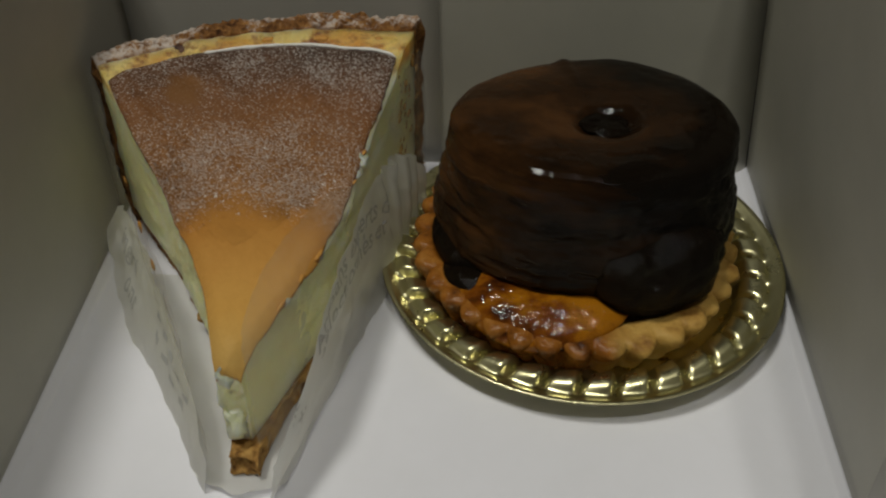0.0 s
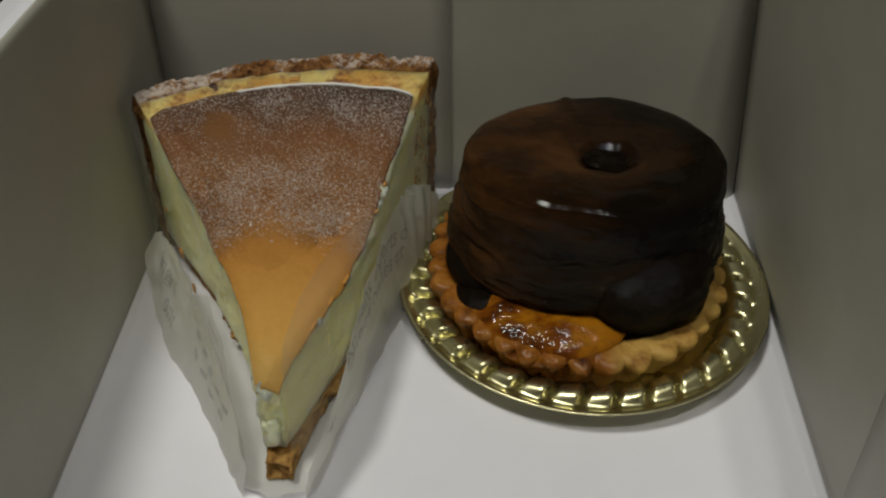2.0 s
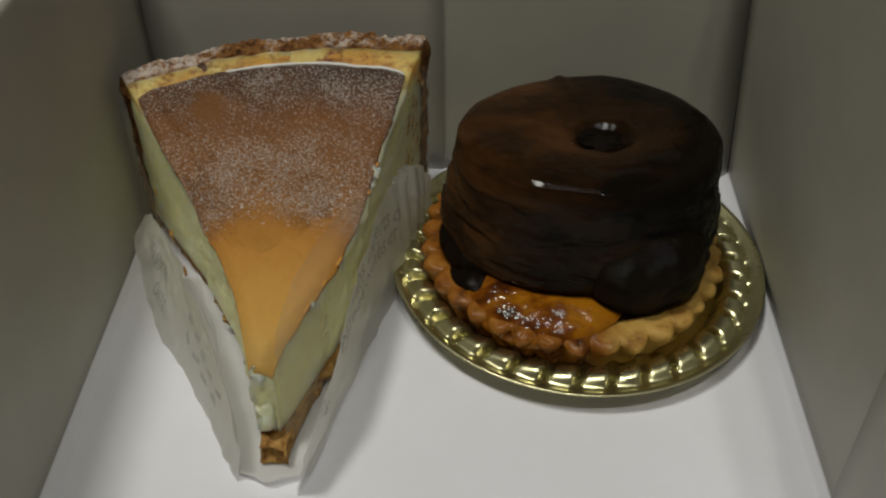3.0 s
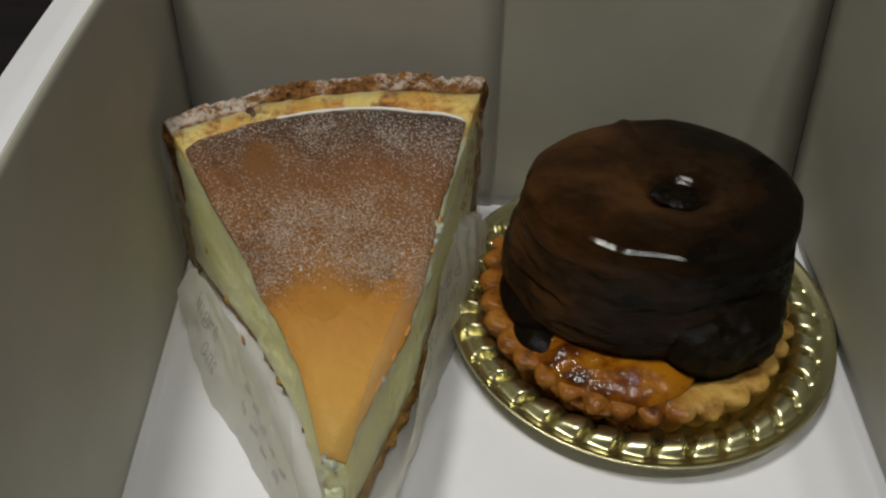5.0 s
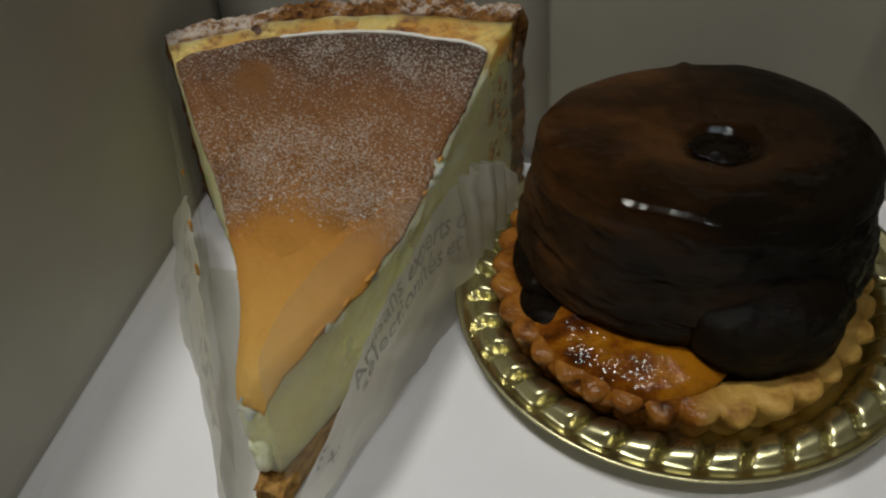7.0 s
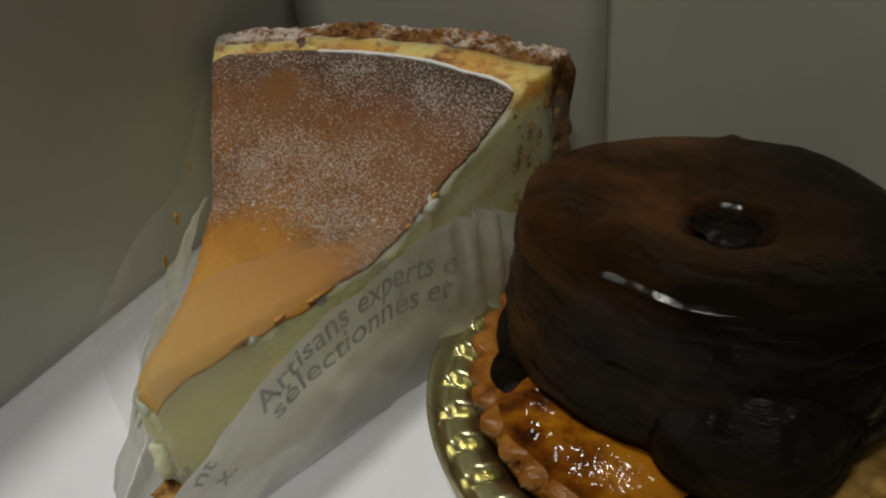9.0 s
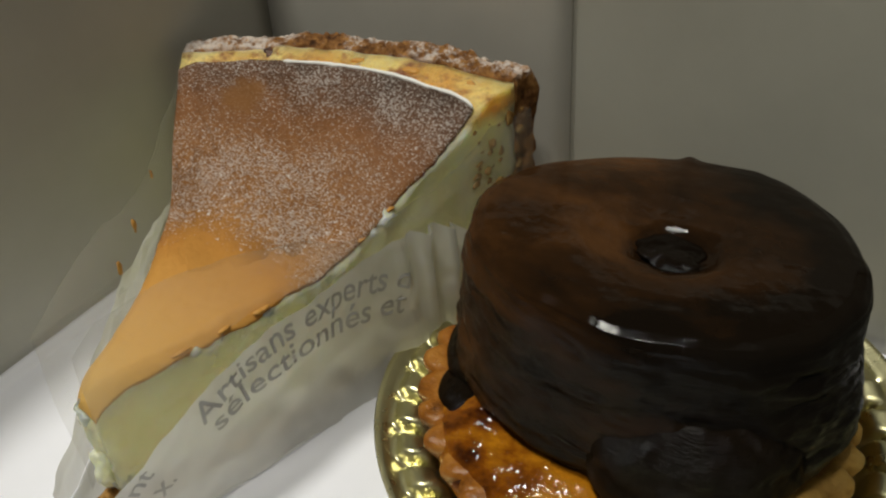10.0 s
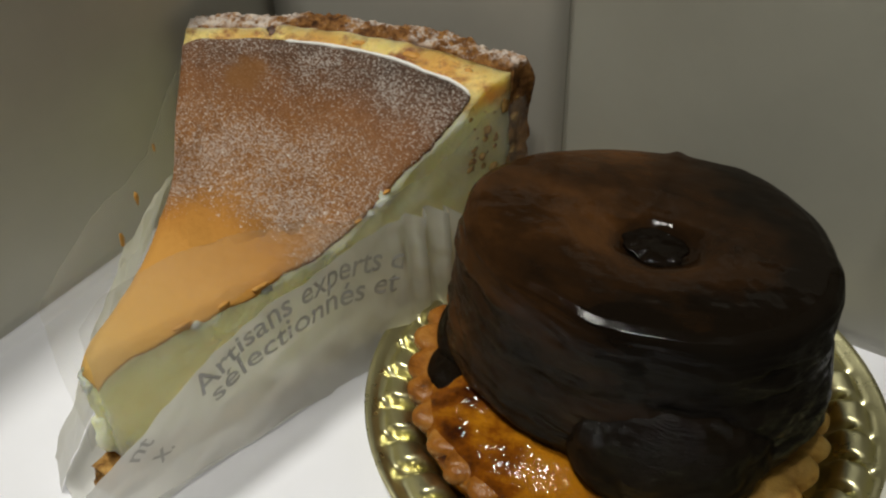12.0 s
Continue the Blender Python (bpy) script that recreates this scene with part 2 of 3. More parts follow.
CRUMB = biscuit("biscuit_base", (0.10, 0.042, 0.012), (0.30, 0.155, 0.042), (0.46, 0.27, 0.085), (0.62, 0.42, 0.17))
SUGAR, SCORCHED = sugar(), scorched()


def toasted():
    n = Nodes("toasted_skin_edge", 0.5, spec=0.3)
    n.colour(n.mix(n.noise(600), (0.34, 0.13, 0.025), (0.66, 0.36, 0.08)))
    n.bump(n.noise(700), 0.5, 0.0006)
    return n.mat


SKIN_BIT = toasted()
WHITE_FILM = sheer("frosted_white_film", (0.84, 0.84, 0.82), 0.80, 0.42, 0.30)
CLEAR_FILM = sheer("clear_film", (0.80, 0.77, 0.70), 0.19, 0.30, 0.22, 0.04)
CLEAR_LEFT = sheer("thin_clear_film", (0.80, 0.77, 0.70), 0.16, 0.30, 0.22, 0.03)
INK = Nodes("grey_print", 0.6).colour((0.43, 0.43, 0.415)).mat


# ---- building helpers ----
def wob(p, freq, seed=0.0):
    return noise.noise(Vector((p[0] * freq + seed, p[1] * freq - seed, p[2] * freq + 0.5 * seed)))


def as_object(name, verts, faces, material, parent=None, label="", smooth=True, at=(0, 0, 0)):
    me = bpy.data.meshes.new(name)
    me.from_pydata([(x - at[0], y - at[1], z - at[2]) for x, y, z in verts], [], faces)
    me.update()
    bm = bmesh.new()
    bm.from_mesh(me)
    bmesh.ops.remove_doubles(bm, verts=bm.verts, dist=1e-6)
    bmesh.ops.recalc_face_normals(bm, faces=bm.faces)
    bm.to_mesh(me)
    bm.free()
    if smooth:
        me.polygons.foreach_set("use_smooth", [True] * len(me.polygons))
    me.materials.append(material)
    ob = new(name, me)
    ob.parent = parent
    base = parent.matrix_world.translation if parent else Vector()
    ob.location = Vector(at) - base
    if label:
        tagged(ob, label)
    return ob


def thing(name, at, label, category, kind=""):
    ob = new(name)
    ob.empty_display_size = 0.01
    ob.location = at
    ob.matrix_world = Matrix.Translation(at)
    return tagged(ob, label, category, "", kind)


def sheet(fn, nu, nv, wrap=False):
    """Vertices and faces of a grid over fn(a, b), a and b from 0 to 1; wrap closes it in b."""
    cols = nv if wrap else nv + 1
    verts = [fn(i / nu, j / nv) for i in range(nu + 1) for j in range(cols)]
    faces = [(i * cols + j, i * cols + (j + 1) % cols, (i + 1) * cols + (j + 1) % cols, (i + 1) * cols + j) for i in range(nu) for j in range(nv)]
    return verts, faces


def slab(pt, ztop, zbot, nu, nv, nz, rough=0.0, freq=250.0, seed=0.0):
    """A solid over the outline of pt(a, b), from zbot up to ztop(a, b), with uneven flanks."""
    verts, faces = sheet(lambda a, b: (*pt(a, b), ztop(a, b)), nu, nv)
    cols = nv + 1
    ring = [(i, 0) for i in range(nu + 1)] + [(nu, j) for j in range(1, nv + 1)] + [(i, nv) for i in range(nu - 1, -1, -1)] + [(0, j) for j in range(nv - 1, 0, -1)]
    mid = Vector((*pt(0.5, 0.5), 0))
    last = [i * cols + j for i, j in ring]
    for k in range(1, nz + 1):
        row = []
        for i, j in ring:
            x, y, top = verts[i * cols + j]
            low = zbot(i / nu, j / nv) if callable(zbot) else zbot
            z = top + (low - top) * k / nz
            out = Vector((x, y, 0)) - mid
            out.normalize()
            push = rough * (wob((x, y, z), freq, seed) + 0.5 * wob((x, y, z), freq * 2.7, seed + 3)) * (1 if k < nz else 0.4)
            row.append(len(verts))
            verts.append((x + out.x * push, y + out.y * push, z))
        n = len(row)
        faces += [(last[q], last[(q + 1) % n], row[(q + 1) % n], row[q]) for q in range(n)]
        last = row
    faces.append(tuple(last))
    return verts, faces


def panel(name, corners, thick, material, parent, label="", bow=0.0, normal=None, cuts=16):
    """A board panel through four corners (two below, two above, in turn), with thickness and a soft bow."""
    a, b, c, d = (Vector(p) for p in corners)
    n = Vector(normal) if normal else (b - a).cross(d - a).normalized()

    def front(u, v):
        p = (a * (1 - u) + b * u) * (1 - v) + (d * (1 - u) + c * u) * v
        return p + n * (bow * math.sin(math.pi * u) * v + 0.0004 * wob(p, 22) * math.sin(math.pi * v))

    v1, f1 = sheet(lambda u, v: front(u, v), cuts, cuts)
    v2, f2 = sheet(lambda u, v: front(u, v) - n * thick, cuts, cuts)
    m, k = len(v1), cuts + 1
    rim = [i * k for i in range(k)] + [cuts * k + j for j in range(1, k)] + [i * k + cuts for i in range(cuts - 1, -1, -1)] + list(range(cuts - 1, 0, -1))
    faces = f1 + [tuple(m + q for q in reversed(f)) for f in f2]
    faces += [(rim[q], rim[(q + 1) % len(rim)], m + rim[(q + 1) % len(rim)], m + rim[q]) for q in range(len(rim))]
    return as_object(name, [tuple(v) for v in v1 + v2], faces, material, parent, label)


# ---- the room and the table, plain and dark, to close the place ----
def plain_box(name, lo, hi, material, label, category):
    verts = [(x, y, z) for x in (lo[0], hi[0]) for y in (lo[1], hi[1]) for z in (lo[2], hi[2])]
    faces = [(0, 1, 3, 2), (4, 6, 7, 5), (0, 4, 5, 1), (2, 3, 7, 6), (0, 2, 6, 4), (1, 5, 7, 3)]
    ob = as_object(name, verts, faces, material, None, "", False)
    return tagged(ob, label, category, "", "structure")


plain_box("table_top", (-0.7, -0.5, -0.035), (0.7, 0.7, -0.0012), TABLE, "dark lacquered wooden table top under the cake box", "table")
plain_box("floor", (-1.8, -1.8, -0.80), (1.8, 1.8, -0.75), ROOM, "plain dim room floor below the table", "floor")
plain_box("ceiling", (-1.8, -1.8, 1.70), (1.8, 1.8, 1.75), CEILING, "plain room ceiling above the table", "ceiling")
plain_box("wall_west", (-1.85, -1.8, -0.75), (-1.8, 1.8, 1.70), ROOM, "plain plastered room wall", "wall")
plain_box("wall_east", (1.8, -1.8, -0.75), (1.85, 1.8, 1.70), ROOM, "plain plastered room wall", "wall")
plain_box("wall_south", (-1.8, -1.85, -0.75), (1.8, -1.8, 1.70), ROOM, "plain plastered room wall", "wall")
plain_box("wall_north", (-1.8, 1.8, -0.75), (1.8, 1.85, 1.70), ROOM, "plain plastered room wall", "wall")

# ---- the cake box ----
XL, XR, YF, YB, HB = -0.0905, 0.0771, 0.045, 0.2225, 0.0875
FOLD, PLY = 0.0022, 0.0006
SEAM = -0.0091
box = thing("cake_box", (0, 0, 0), "open white folding-board cake box holding two cakes", "cake box")


def floor_panel():
    def top(a, b):
        x, y = XL + FOLD + (XR - XL - 2 * FOLD) * a, YF + (YB - YF) * b
        return (x, y, 0.0002 * wob((x, y, 0), 30))
    v1, f1 = sheet(top, 24, 24)
    v2 = [(x, y, -PLY) for x, y, z in v1]
    faces = f1 + [tuple(len(v1) + q for q in reversed(f)) for f in f1]
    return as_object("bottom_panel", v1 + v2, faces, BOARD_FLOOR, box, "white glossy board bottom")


floor_panel()


def fold_strip(name, x_in, x_out):
    """The rolled crease between bottom and side wall."""
    def surf(a, b):
        ang = math.pi / 2 * a
        x = x_in + (x_out - x_in) * math.sin(ang)
        return (x, YF + (YB - YF) * b, FOLD * (1 - math.cos(ang)) + 0.0005 * math.sin(math.pi * a) ** 2)
    v, f = sheet(surf, 8, 30)
    v2 = [(x, y, z - PLY) for x, y, z in v]
    return as_object(name, v + v2, f + [tuple(len(v) + q for q in reversed(g)) for g in f], BOARD_FLOOR, box, "creased board fold")


fold_strip("crease", XL + FOLD, XL)
fold_strip("crease", XR - FOLD, XR)

LEAN_L = -0.002
# Upright panels: white board with the shade put into its colour.
panel("side_panel", [(XL, YF, FOLD), (XL, YB, FOLD), (XL + LEAN_L, YB, HB - 0.003), (XL + LEAN_L, YF, HB)], PLY, BOARD_WALL_SHADED, box, "upright board side", bow=-0.0035, normal=(1, 0, 0), cuts=30)
panel("side_panel", [(XR, YF, FOLD), (XR, YB, FOLD), (XR - 0.0122, YB, 0.112), (XR - 0.0095, YF, 0.112)], PLY, BOARD_WALL_SHADED, box, "upright board side", bow=-0.001, normal=(-1, 0, 0), cuts=24)
panel("back_panel", [(XL, YB, 0), (XR, YB, 0), (XR - 0.0095, YB + 0.001, HB), (XL + LEAN_L, YB + 0.001, HB)], PLY, BOARD_WALL_SHADED, box, "upright board back", normal=(0, -1, 0), cuts=20)
panel("overlap_panel", [(XL, YB - 0.0007, 0), (SEAM, YB - 0.0007, 0), (SEAM - 0.0025, YB + 0.0003, HB), (XL + LEAN_L, YB + 0.0003, HB)], PLY, BOARD_TAB_SHADED, box, "glued overlapping back flap", normal=(0, -1, 0), cuts=14)
panel("front_panel", [(XL, YF, 0), (XR, YF, 0), (XR, YF - 0.01, 0.06), (XL, YF - 0.01, 0.06)], PLY, BOARD_WALL_SHADED, box, "upright board front", normal=(0, 1, 0), cuts=12)
panel("glue_tab", [(XR - 0.0014, YF, 0.003), (XR - 0.0014, 0.106, 0.003), (XR - 0.0095, 0.099, 0.07), (XR - 0.0105, YF, 0.06)], PLY, BOARD_TAB_SHADED, box, "glued side tab", normal=(-1, 0, 0), cuts=10)


def side_flap():
    """The bright flap folded outward along the bowed top of the side wall."""
    def surf(a, b):
        y = YF + (YB - YF) * b
        z0 = HB - 0.003 * b
        x0 = XL + LEAN_L - 0.0035 * math.sin(math.pi * b)
        ang = min(1.0, a * 4) * 1.25
        run = 0.0012 + 0.0105 * a
        return (x0 - run * math.sin(ang) * (1 if a > 0 else 0), y, z0 + 0.0006 * math.sin(ang) - 0.004 * a)
    v, f = sheet(surf, 12, 30)
    v2 = [(x, y, z - PLY) for x, y, z in v]
    # The flap keeps the undarkened white of the board.
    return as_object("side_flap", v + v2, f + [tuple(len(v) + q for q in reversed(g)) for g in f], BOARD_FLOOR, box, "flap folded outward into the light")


side_flap()

# ---- the gold cake plate ----
PX, PY = 0.0272, 0.1786


def plate():
    ob = thing("cake_plate", (PX, PY, 0), "round gold foil cake plate with an embossed rope rim", "plate")
    prof = [(0.0, 0.0012), (0.020, 0.0012), (0.035, 0.0012), (0.0368, 0.0013), (0.0378, 0.0021), (0.0384, 0.0036), (0.0391, 0.0048), (0.0400, 0.0057), (0.0410, 0.0063), (0.0421, 0.0066), (0.0432, 0.0066), (0.0440, 0.0063), (0.0447, 0.0058), (0.0453, 0.0055), (0.0460, 0.0057), (0.0469, 0.0062), (0.0478, 0.0068), (0.0488, 0.0071), (0.0491, 0.0068), (0.0478, 0.0062), (0.0464, 0.0053), (0.0450, 0.0046), (0.0425, 0.0046), (0.0405, 0.0034), (0.0390, 0.0014), (0.0375, 0.0003), (0.0, 0.0003)]
    beads, per = 35, 22

    def surf(a, b):
        k = round(a * (len(prof) - 1))
        r, z = prof[k]
        th = 2 * math.pi * b
        swell = max(0.0, 1 - (abs(r - 0.0419) / 0.0041) ** 2) if k < 14 else 0.0
        phase = beads * th + (r - 0.0419) * 300
        tooth = (phase / (2 * math.pi)) % 1.0
        gap = min(tooth, 1 - tooth)
        hump = 1 - math.exp(-(gap / 0.11) ** 2) + 0.35 * (tooth - 0.5)
        lift = swell * (hump - 0.75) * 0.0034
        r2 = r + 0.6 * lift * (1 if r > 0.0419 else -1)
        return (PX + r2 * math.cos(th), PY + r2 * math.sin(th), z + lift)

    v, f = sheet(surf, len(prof) - 1, beads * per, True)
    as_object("dish", v, f, GOLD, ob, "shiny gold foil with rope-like beads")


plate()

# ---- the apple tart ----
TX, TY = 0.0252, 0.1782
tart = thing("apple_tart", (TX, TY, 0.0016), "small tart with tall glossy caramelised apple in fluted pastry", "tart")


def shell():
    prof = [(0.0, 0.0070), (0.020, 0.0072), (0.0275, 0.0085), (0.0298, 0.0104), (0.0318, 0.0117), (0.0345, 0.0122), (0.0368, 0.0121), (0.0380, 0.0114), (0.0381, 0.0100), (0.0370, 0.0075), (0.0360, 0.0048), (0.0352, 0.0022), (0.030, 0.0018), (0.0, 0.0018)]
    flutes = 34

    def surf(a, b):
        k = round(a * (len(prof) - 1))
        r, z = prof[k]
        th = 2 * math.pi * b
        edge = max(0.0, min(1.0, (r - 0.033) / 0.004)) if k < 12 else 0.0
        wave = abs(math.sin(flutes * th / 2 + 0.4 * math.sin(3 * th))) ** 0.8
        r2 = r + edge * (0.0029 * wave - 0.0018) + 0.0009 * wob((r * math.cos(th), r * math.sin(th), z), 160) * edge + 0.0005 * wob((r * math.cos(th), r * math.sin(th), z), 420) * edge
        z2 = z + (0.0012 * wob((th, r * 20, 0), 2.3) + 0.0007 * wob((r * math.cos(th), r * math.sin(th), 0), 260)) * (edge if k < 9 else 0)
        return (TX + r2 * math.cos(th), TY + r2 * math.sin(th), z2)

    v, f = sheet(surf, len(prof) - 1, flutes * 14, True)
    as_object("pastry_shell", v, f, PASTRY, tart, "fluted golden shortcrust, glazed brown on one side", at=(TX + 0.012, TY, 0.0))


shell()


def glaze():
    """A lens of orange baked glaze that swells over the rim."""
    lo, hi = math.radians(199), math.radians(291)

    def surf(a, b):
        th = lo + (hi - lo) * a
        taper = max(0.02, math.sin(math.pi * min(1, max(0, a))) ** 0.8)
        phi = 2 * math.pi * b
        rr = 0.0288 + 0.0094 * taper * math.cos(phi)
        zz = 0.0122 + 0.0036 * taper * math.sin(phi) * (1 + 0.2 * math.cos(phi)) - 0.30 * (rr - 0.0288) + 0.0008 * math.sin(3 * math.pi * a)
        p = (TX + rr * math.cos(th), TY + rr * math.sin(th), zz)
        d = 0.0006 * wob(p, 150) + 0.0002 * wob(p, 420, 2)
        return (p[0], p[1], zz + d)

    v, f = sheet(surf, 60, 36, True)
    as_object("glaze", v, f, GLAZE, tart, "bubbled glossy orange-brown glaze")


glaze()

AX, AY = 0.0262, 0.1792


def apple():
    prof = [(0.0, 0.0450), (0.0040, 0.0450), (0.0072, 0.0453), (0.0095, 0.0456), (0.0118, 0.0459), (0.0130, 0.0461), (0.018, 0.0463), (0.023, 0.0463), (0.0268, 0.0462), (0.0294, 0.0459), (0.0309, 0.0452), (0.0318, 0.0441), (0.0323, 0.0424), (0.0326, 0.0402), (0.0329, 0.037), (0.0332, 0.034), (0.0337, 0.031), (0.0343, 0.028), (0.0349, 0.025), (0.0353, 0.022), (0.0352, 0.019), (0.0342, 0.0160), (0.0322, 0.0138), (0.028, 0.0118), (0.020, 0.010), (0.0, 0.0095)]

    def surf(a, b):
        k = a * (len(prof) - 1)
        i = min(int(k), len(prof) - 2)
        t = k - i
        r = prof[i][0] * (1 - t) + prof[i + 1][0] * t
        z = prof[i][1] * (1 - t) + prof[i + 1][1] * t
        th = 2 * math.pi * b
        c, s = math.cos(th), math.sin(th)
        squash = 0.92 - 0.14 * min(1.0, r / 0.028)
        squash += (0.20 + 0.05 * c) * max(0.0, s) * min(1.0, r / 0.028)
        z -= 0.0042 * (0.8 - 0.45 * c) * max(0.0, s) ** 1.5 * min(1.0, r / 0.030) ** 2 * min(1.0, max(0.0, (z - 0.018) / 0.025))
        p = Vector((r * c, r * s * squash, z))
        side = min(1.0, r / 0.03) ** 2
        wave = 0.00035 * math.sin(12 * th + 0.9) * side * max(0.0, -s) * min(1.0, max(0.0, (z - 0.034) / 0.006))
        ridge = (wob((p.x * 0.30, p.y * 0.30, p.z), 420) * 0.00062 + wob((p.x * 0.45, p.y * 0.45, p.z), 900, 3) * 0.00026) * (1.0 if z < 0.040 else 0.35) + wob(p, 80, 5) * 0.0008 + wob(p, 240, 2) * 0.00016
        out = 1 + (ridge * side + wave) / 0.03
        lump = 0.0005 * wob((p.x, p.y, 0), 70, 9) * min(1.0, max(0.0, (z - 0.034) / 0.006))
        nub = 0.0009 * math.exp(-((th - 1.75) / 0.05) ** 2) * min(1.0, max(0.0, (z - 0.035) / 0.004)) * side
        x, y = AX + p.x * out, AY + p.y * out
        away = math.hypot((x - 0.0290) / 0.0072, (y - 0.1778) / 0.0058) * (1 + 0.22 * wob((x, y, 0), 190, 4))
        dip = (0.0016 + 0.0007 * wob((x, y, 1), 420, 6)) * math.exp(-away ** 6) * (1 if z > 0.043 else 0)
        crack = 0.0011 * math.exp(-((p.z - 0.0295 - 0.004 * math.sin(1.3 * th + 0.6)) / 0.0007) ** 2) + 0.0008 * math.exp(-((p.z - 0.0235 - 0.003 * math.sin(2.1 * th)) / 0.0006) ** 2)
        inward = 1 - crack * side / max(0.01, r) * max(0.0, wob((c, s, p.z * 30), 3.0, 7) + 0.35)
        return (AX + (x - AX) * inward, AY + (y - AY) * inward, z + lump + nub - dip)

    v, f = sheet(surf, 175, 240, True)
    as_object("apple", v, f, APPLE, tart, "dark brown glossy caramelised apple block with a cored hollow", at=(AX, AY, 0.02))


apple()


def lump(name, centre, radii, material, parent, label="", rot=0.0, rough=0.1, freq=90, seed=1.0, n=40, at=None):
    turn = Matrix.Rotation(rot, 3, "Z")

    def surf(a, b):
        th, ph = math.pi * a, 2 * math.pi * b
        d = Vector((math.sin(th) * math.cos(ph), math.sin(th) * math.sin(ph), math.cos(th)))
        p = Vector((d.x * radii[0], d.y * radii[1], d.z * radii[2]))
        p *= 1 + rough * (wob(p, freq, seed) + 0.5 * wob(p, freq * 2.6, seed + 4))
        return tuple(Vector(centre) + turn @ p)

    v, f = sheet(surf, n, int(n * 1.6), True)
    return as_object(name, v, f, material, parent, label, at=at or centre)


lump("core_hollow", (0.0288, 0.1780, 0.0438), (0.0056, 0.0044, 0.0008), APPLE_CORE, tart, "sunken dark wet apple core", rough=0.22, freq=300, seed=3)
lump("apple_slice", (0.0412, 0.1612, 0.0198), (0.0168, 0.0118, 0.0128), APPLE_DARK, tart, "almost black folded caramelised apple slice", rot=0.36, rough=0.09, freq=105, seed=2, n=100)
lump("apple_slice", (0.0042, 0.1745, 0.0150), (0.0128, 0.0140, 0.0078), APPLE_DARK, tart, "dark caramelised apple slice", rot=-0.6, rough=0.06, freq=90, seed=6, n=70)
lump("caramel_pool", (0.0200, 0.1650, 0.0120), (0.0260, 0.0140, 0.0045), APPLE_DARK, tart, "dark caramel between apple and pastry", rough=0.08, freq=80, seed=8)

# ---- the cheesecake slice ----
LEFT_CUT = [(-0.0466, 0.1168), (-0.0512, 0.1310), (-0.0562, 0.1432), (-0.0638, 0.1562), (-0.0705, 0.1668), (-0.0832, 0.1835)]
RIGHT_CUT = [(-0.0418, 0.1166), (-0.0358, 0.1330), (-0.0305, 0.1470), (-0.0268, 0.1640), (-0.0232, 0.1815), (-0.0184, 0.1975)]


def curve3(p, q, r, v):
    """Through p, q (at the middle) and r."""
    c = 2 * Vector(q) - 0.5 * Vector(p) - 0.5 * Vector(r)
    return Vector(p) * (1 - v) ** 2 + c * 2 * v * (1 - v) + Vector(r) * v * v


def spline(points, t):
    """A smooth line through evenly keyed points."""
    k = max(0.0, min(0.99999, t)) * (len(points) - 1)
    i = int(k)
    f = k - i
    q = [Vector(points[max(0, min(len(points) - 1, i + d))]) for d in (-1, 0, 1, 2)]
    return 0.5 * (2 * q[1] + (q[2] - q[0]) * f + (2 * q[0] - 5 * q[1] + 4 * q[2] - q[3]) * f ** 2 + (3 * q[1] - q[0] - 3 * q[2] + q[3]) * f ** 3)


def inner_back(v):
    return curve3((-0.0872, 0.1893), (-0.054, 0.2045), (-0.0156, 0.2078), v)


def outer_back(v):
    return curve3((-0.0908, 0.1945), (-0.054, 0.2112), (-0.0138, 0.2138), v)


BACK = 0.90


def cake_pt(u, v):
    """Over the wedge: u from the point to the rim, v from the left cut to the right cut; the skin ends at u = BACK."""
    a = min(1.0, u / BACK)
    p = spline(LEFT_CUT, a) * (1 - v) + spline(RIGHT_CUT, a) * v
    p += Vector((0.0, 0.0092 * max(0.0, math.sin(math.pi * max(0.0, min(1.0, v)))) ** 0.8 * a ** 4))
    if u > BACK:
        p = p.lerp(inner_back(v), (u - BACK) / (1 - BACK))
    return p


def edge_drop(u, v):
    """How far the baked top rounds down towards its cut sides and its point."""
    a = min(1.0, u / BACK)
    wide = (spline(RIGHT_CUT, a) - spline(LEFT_CUT, a)).length
    near = wide * max(0.0, min(v, 1 - v))
    side = 0.0024 * max(0.0, 1 - near / 0.0036) ** 2 * (1 - 0.55 * a)
    return side + 0.0030 * max(0.0, 1 - a / 0.09) ** 2


def cake_top(u):
    return 0.0302 + 0.0028 * min(1.0, u / 0.7) + 0.0147 * max(0.0, min(1.0, (u - 0.56) / 0.34)) ** 1.35


cake = thing("cheesecake_slice", (-0.05, 0.16, 0.0008), "wedge of baked cheesecake, browned top dusted with icing sugar, biscuit crust", "cake")


def filling():
    def top(a, b):
        p = cake_pt(a, b)
        z = cake_top(a) - 0.00055 - edge_drop(a, b)
        if a > BACK + 0.01:
            step = max(0.0, min(1.0, (b - 0.262 + 0.012 * wob((*p, 0), 400)) / 0.02))
            z = 0.0460 + 0.0012 * step + 0.0016 * (a - BACK) / (1 - BACK) + 0.0006 * wob((*p, 2), 230)
        return z + 0.0005 * wob((*p, 0), 110)
    v, f = slab(cake_pt, top, 0.0068, 100, 60, 30, 0.0009, 240)
    as_object("filling", v, f, CUSTARD, cake, "pale yellow creamy cheese filling")


